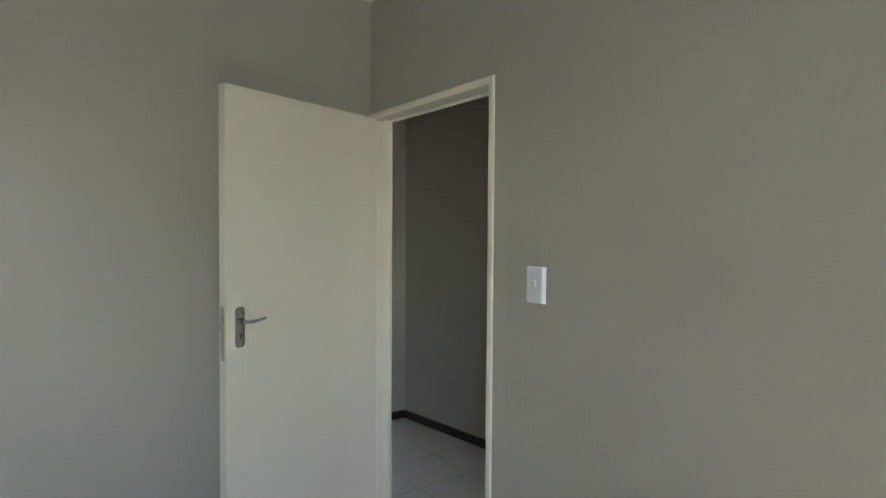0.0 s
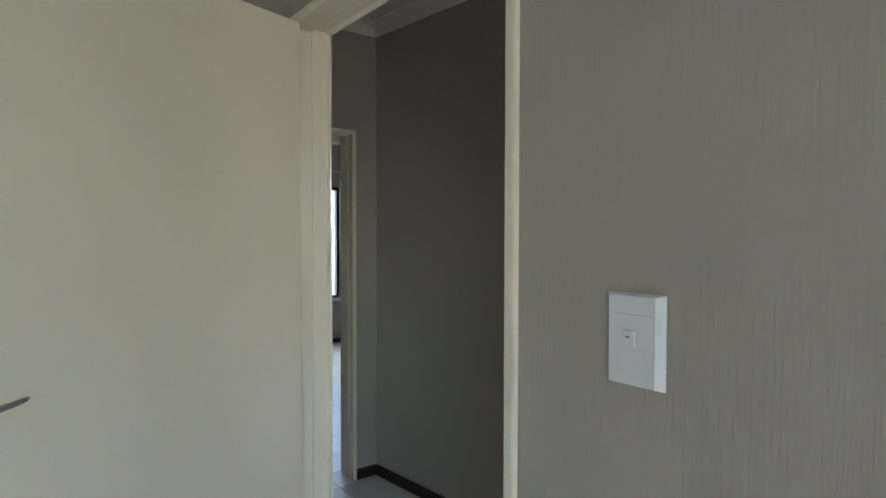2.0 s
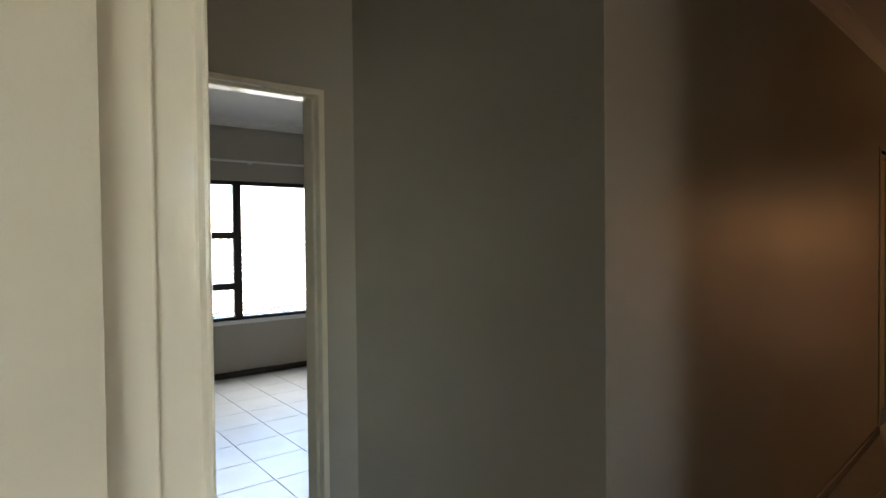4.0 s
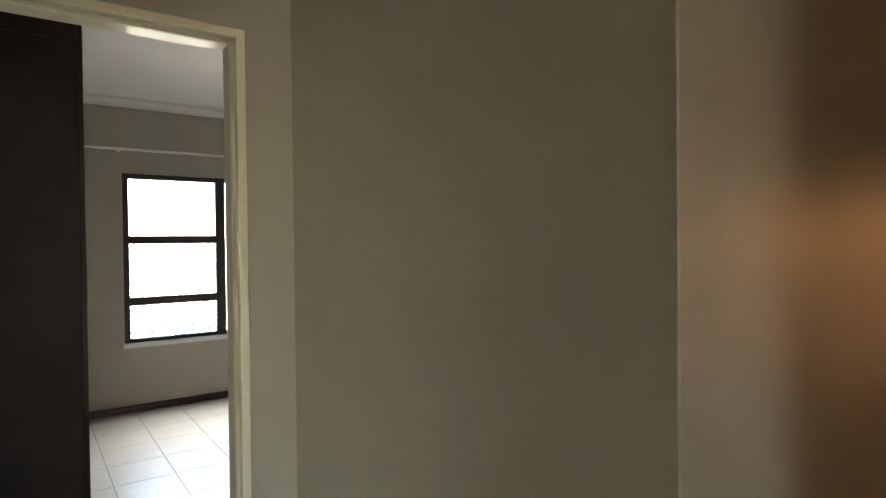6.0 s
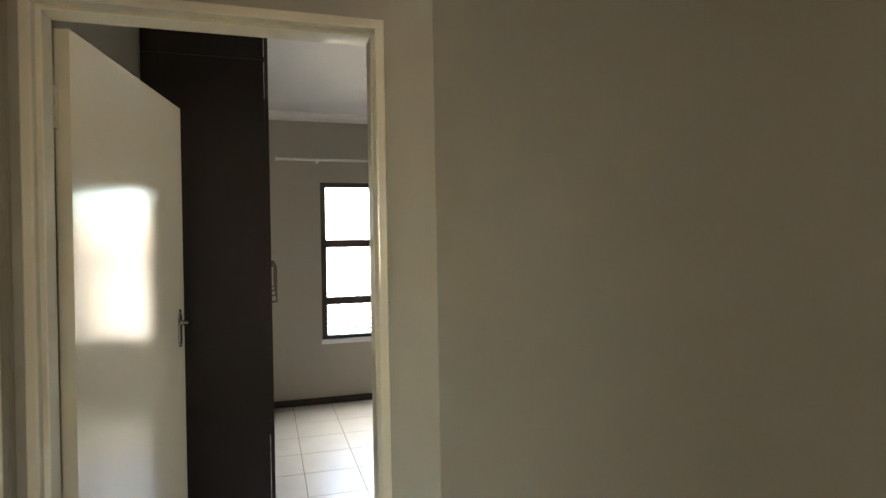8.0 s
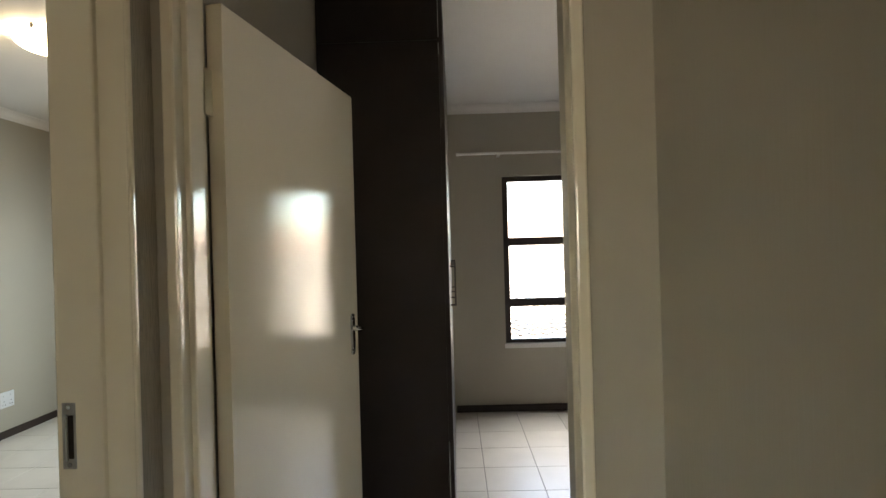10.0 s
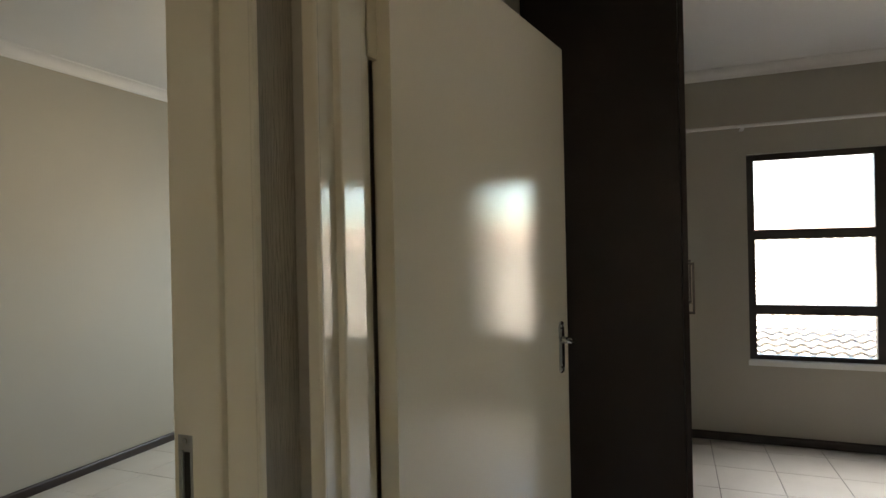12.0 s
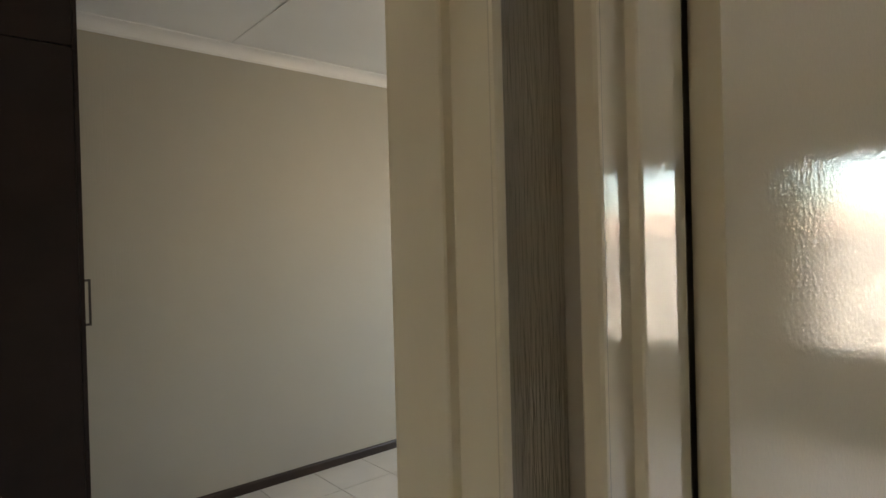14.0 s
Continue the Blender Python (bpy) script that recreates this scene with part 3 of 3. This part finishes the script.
# ---- ceiling light of the second bedroom ----
CLX, CLY, CLR = -3.46, -1.47, 0.172
cl = tagged(new("ceiling_light"), "lit round frosted glass ceiling light in the second bedroom", "ceiling light")
bm = bmesh.new()
rings = []
for k in range(9):
    a = k / 9 * math.pi / 2
    rings.append([bm.verts.new((CLX + CLR * math.cos(a) * math.cos(i * math.tau / 40), CLY + CLR * math.cos(a) * math.sin(i * math.tau / 40), TOP - 0.022 - 0.085 * math.sin(a))) for i in range(40)])
tip = bm.verts.new((CLX, CLY, TOP - 0.107))
for r0, r1 in zip(rings, rings[1:]):
    for i in range(40):
        bm.faces.new((r0[i], r0[(i + 1) % 40], r1[(i + 1) % 40], r1[i]))
for i in range(40):
    bm.faces.new((rings[-1][i], rings[-1][(i + 1) % 40], tip))
part("shade", bm, LIT, cl, "glowing frosted glass bowl", smooth=True)
part("base_plate", tube((CLX, CLY, TOP - 0.02), (CLX, CLY, TOP), CLR - 0.03, seg=40), WHITE, cl)
for k in range(3):
    a = math.radians(10 + 120 * k)
    c = pose(CLX + CLR * math.cos(a), CLY + CLR * math.sin(a), TOP - 0.022, 0, 0, math.degrees(a))
    part("clip", box((-0.012, -0.009, -0.010), (0.006, 0.009, 0.022), c), DULL, cl, "small metal clip", bevel=0.001)

# ---- double socket on the second bedroom's far wall ----
so = tagged(new("wall_socket"), "white plastic double wall socket low on the wall", "wall socket")
part("cover_plate", box((-5.05, YC, 0.247), (-4.905, YC + 0.010, 0.373)), PLASTIC, so, bevel=0.003)
for x in (-5.015, -4.94):
    part("toggle", box((x - 0.008, YC + 0.010, 0.335), (x + 0.008, YC + 0.014, 0.352)), PLASTIC, so, bevel=0.001)
    for dx, dz in ((-0.012, 0.27), (0.012, 0.27), (0, 0.30)):
        part("pin_hole", tube((x + dx, YC + 0.0095, dz), (x + dx, YC + 0.0106, dz), 0.0045), DARK, so)

# ---- cover strip between the ceiling boards ----
structure(finish("ceiling_strip", box((-2.365, YC + 0.07, TOP - 0.003), (-2.325, -0.07, TOP)), CEIL, bevel=0.0012), "flat white cover strip on the ceiling board joint", "trim")

# ---- outside ----
g = finish("ground", box((-400, -400, -3.2), (400, 400, -3.0)), GROUNDM)
structure(g, "dry ground outside, a storey below", "ground")


# shade under the tile laps, put in as a dark colour
LAP_SHADE = mat("tile_lap_shade", (0.045, 0.041, 0.037), 0.9)


def tile_roof(name, x0, x1, z0, z1, y0, y1, label, pitch=0.26, course=0.26, material=CLAY):
    """A slope of waved roof tiles that rises from x0 to x1; every course laps over the one below."""
    root = tagged(new(name), label, "roof")
    n = max(1, int(round(math.hypot(x1 - x0, z1 - z0) / course)))
    cols = int((y1 - y0) / pitch * 6)
    for c in range(n):
        bm = bmesh.new()
        rows = []
        for f, lift in ((0.0, 0.045), (0.0, 0.070), (1.08, 0.0)):
            k = (c + f) / n
            rows.append([bm.verts.new((x0 + (x1 - x0) * k, y0 + (y1 - y0) * i / cols, z0 + (z1 - z0) * k + lift + 0.026 * math.sin(i * math.tau / 6))) for i in range(cols + 1)])
        for a, b in zip(rows, rows[1:]):
            for i in range(cols):
                bm.faces.new((a[i], a[i + 1], b[i + 1], b[i]))
        part("tile_course", bm, material, root, smooth=False)
        # dark strip before the course's front edge, painting the shade beneath it
        k = c / n
        bm = bmesh.new()
        rows = [[bm.verts.new((x0 + (x1 - x0) * k + 0.012, y0 + (y1 - y0) * i / cols, z0 + (z1 - z0) * k + lift + 0.026 * math.sin(i * math.tau / 6))) for i in range(cols + 1)] for lift in (0.046, 0.066)]
        for i in range(cols):
            bm.faces.new((rows[0][i], rows[0][i + 1], rows[1][i + 1], rows[1][i]))
        part("lap_shade", bm, LAP_SHADE, root)
    part("ridge", tube((x1, y0, z1 + 0.05), (x1, y1, z1 + 0.05), 0.12, seg=12), material, root)
    return root


near = tile_roof("tiled_roof", -10.4, -19.4, -0.85, 1.55, -7.0, 13.0, "pale waved concrete tiled roof of the house next door", material=PALE)
part("gable_wall", box((-19.0, -6.8, -3.0), (-10.9, 12.8, -0.92)), PLASTER, near)

house = tagged(new("house"), "cream plastered house with a terracotta tiled roof behind", "house")
part("wall", box((-31, -12, -3.0), (-24, 20, 1.75)), PLASTER, house)
bm = bmesh.new()
v = [bm.verts.new(p) for p in ((-23.95, -12.4, 1.76), (-23.95, 20.4, 1.76), (-27.5, 20.4, 2.6), (-27.5, -12.4, 2.6), (-31.4, 20.4, 1.70), (-31.4, -12.4, 1.70))]
for q in ((0, 1, 2, 3), (3, 2, 4, 5), (0, 3, 5), (1, 4, 2), (0, 5, 4, 1)):
    bm.faces.new([v[i] for i in q])
part("roof", bm, CLAY, house)


# ---- floor tiles ----
def lay(px, py, gx, gy, x0, x1, y0, y1, rest=None):
    """Whole and cut tiles of one room, on a grid with joints at gx and gy."""
    meshes = {}
    i0, i1 = math.floor((x0 - gx) / px), math.ceil((x1 - gx) / px)
    j0, j1 = math.floor((y0 - gy) / py), math.ceil((y1 - gy) / py)
    for i in range(i0, i1):
        for j in range(j0, j1):
            a0, a1 = max(gx + i * px, x0), min(gx + (i + 1) * px, x1)
            b0, b1 = max(gy + j * py, y0), min(gy + (j + 1) * py, y1)
            w, d = round(a1 - a0, 4), round(b1 - b0, 4)
            if w < 0.02 or d < 0.02:
                continue
            if (w, d) not in meshes:
                bm = box((-w / 2 + 0.002, -d / 2 + 0.002, -0.008), (w / 2 - 0.002, d / 2 - 0.002, 0.0))
                bmesh.ops.bevel(bm, geom=[e for e in bm.edges if all(u.co.z > -0.001 for u in e.verts)], offset=0.0014, segments=1, affect="EDGES")
                me = bpy.data.meshes.new("tile")
                bm.to_mesh(me)
                bm.free()
                me.materials.append(TILE)
                meshes[w, d] = me
            if rest is not None:
                bm = box((a0 + 0.002, b0 + 0.002, -0.008), (a1 - 0.002, b1 - 0.002, 0.0))
                bmesh.ops.bevel(bm, geom=[e for e in bm.edges if all(u.co.z > -0.001 for u in e.verts)], offset=0.0014, segments=1, affect="EDGES")
                me = bpy.data.meshes.new("piece")
                bm.to_mesh(me)
                bm.free()
                rest.from_mesh(me)
                bpy.data.meshes.remove(me)
                continue
            t = new("tile", meshes[w, d])
            t.location = ((a0 + a1) / 2, (b0 + b1) / 2, 0)
            t.parent = floor


lay(0.369, 0.345, -4.11, 1.238, XWIN, XB - TB + 0.002, YBS, 3.9)
lay(0.366, 0.366, -3.18, -2.60, XCW, -1.2, YC, 0.0)
lay(0.3725, 0.3725, -0.30, 0.50, XB - TB + 0.004, HALL_E, 0.002, 1.5)

rest = bmesh.new()
lay(0.3725, 0.3725, -0.30, 0.50, HALL_E, 3.2, YA, 1.5, rest)
lay(0.3725, 0.3725, -0.30, 0.50, -0.66, HALL_E, 1.5, HALL_END, rest)
lay(0.366, 0.366, -3.18, -2.60, -1.2, -0.137, -2.43, 0.0, rest)
lay(0.366, 0.366, 0.20, -0.20, 0.0, 4.0, -3.5, 0.0, rest)
me = bpy.data.meshes.new("tiles")
rest.to_mesh(me)
rest.free()
me.materials.append(TILE)
more = tagged(new("tiles", me), "", "", kind="stuff")
more.parent = floor
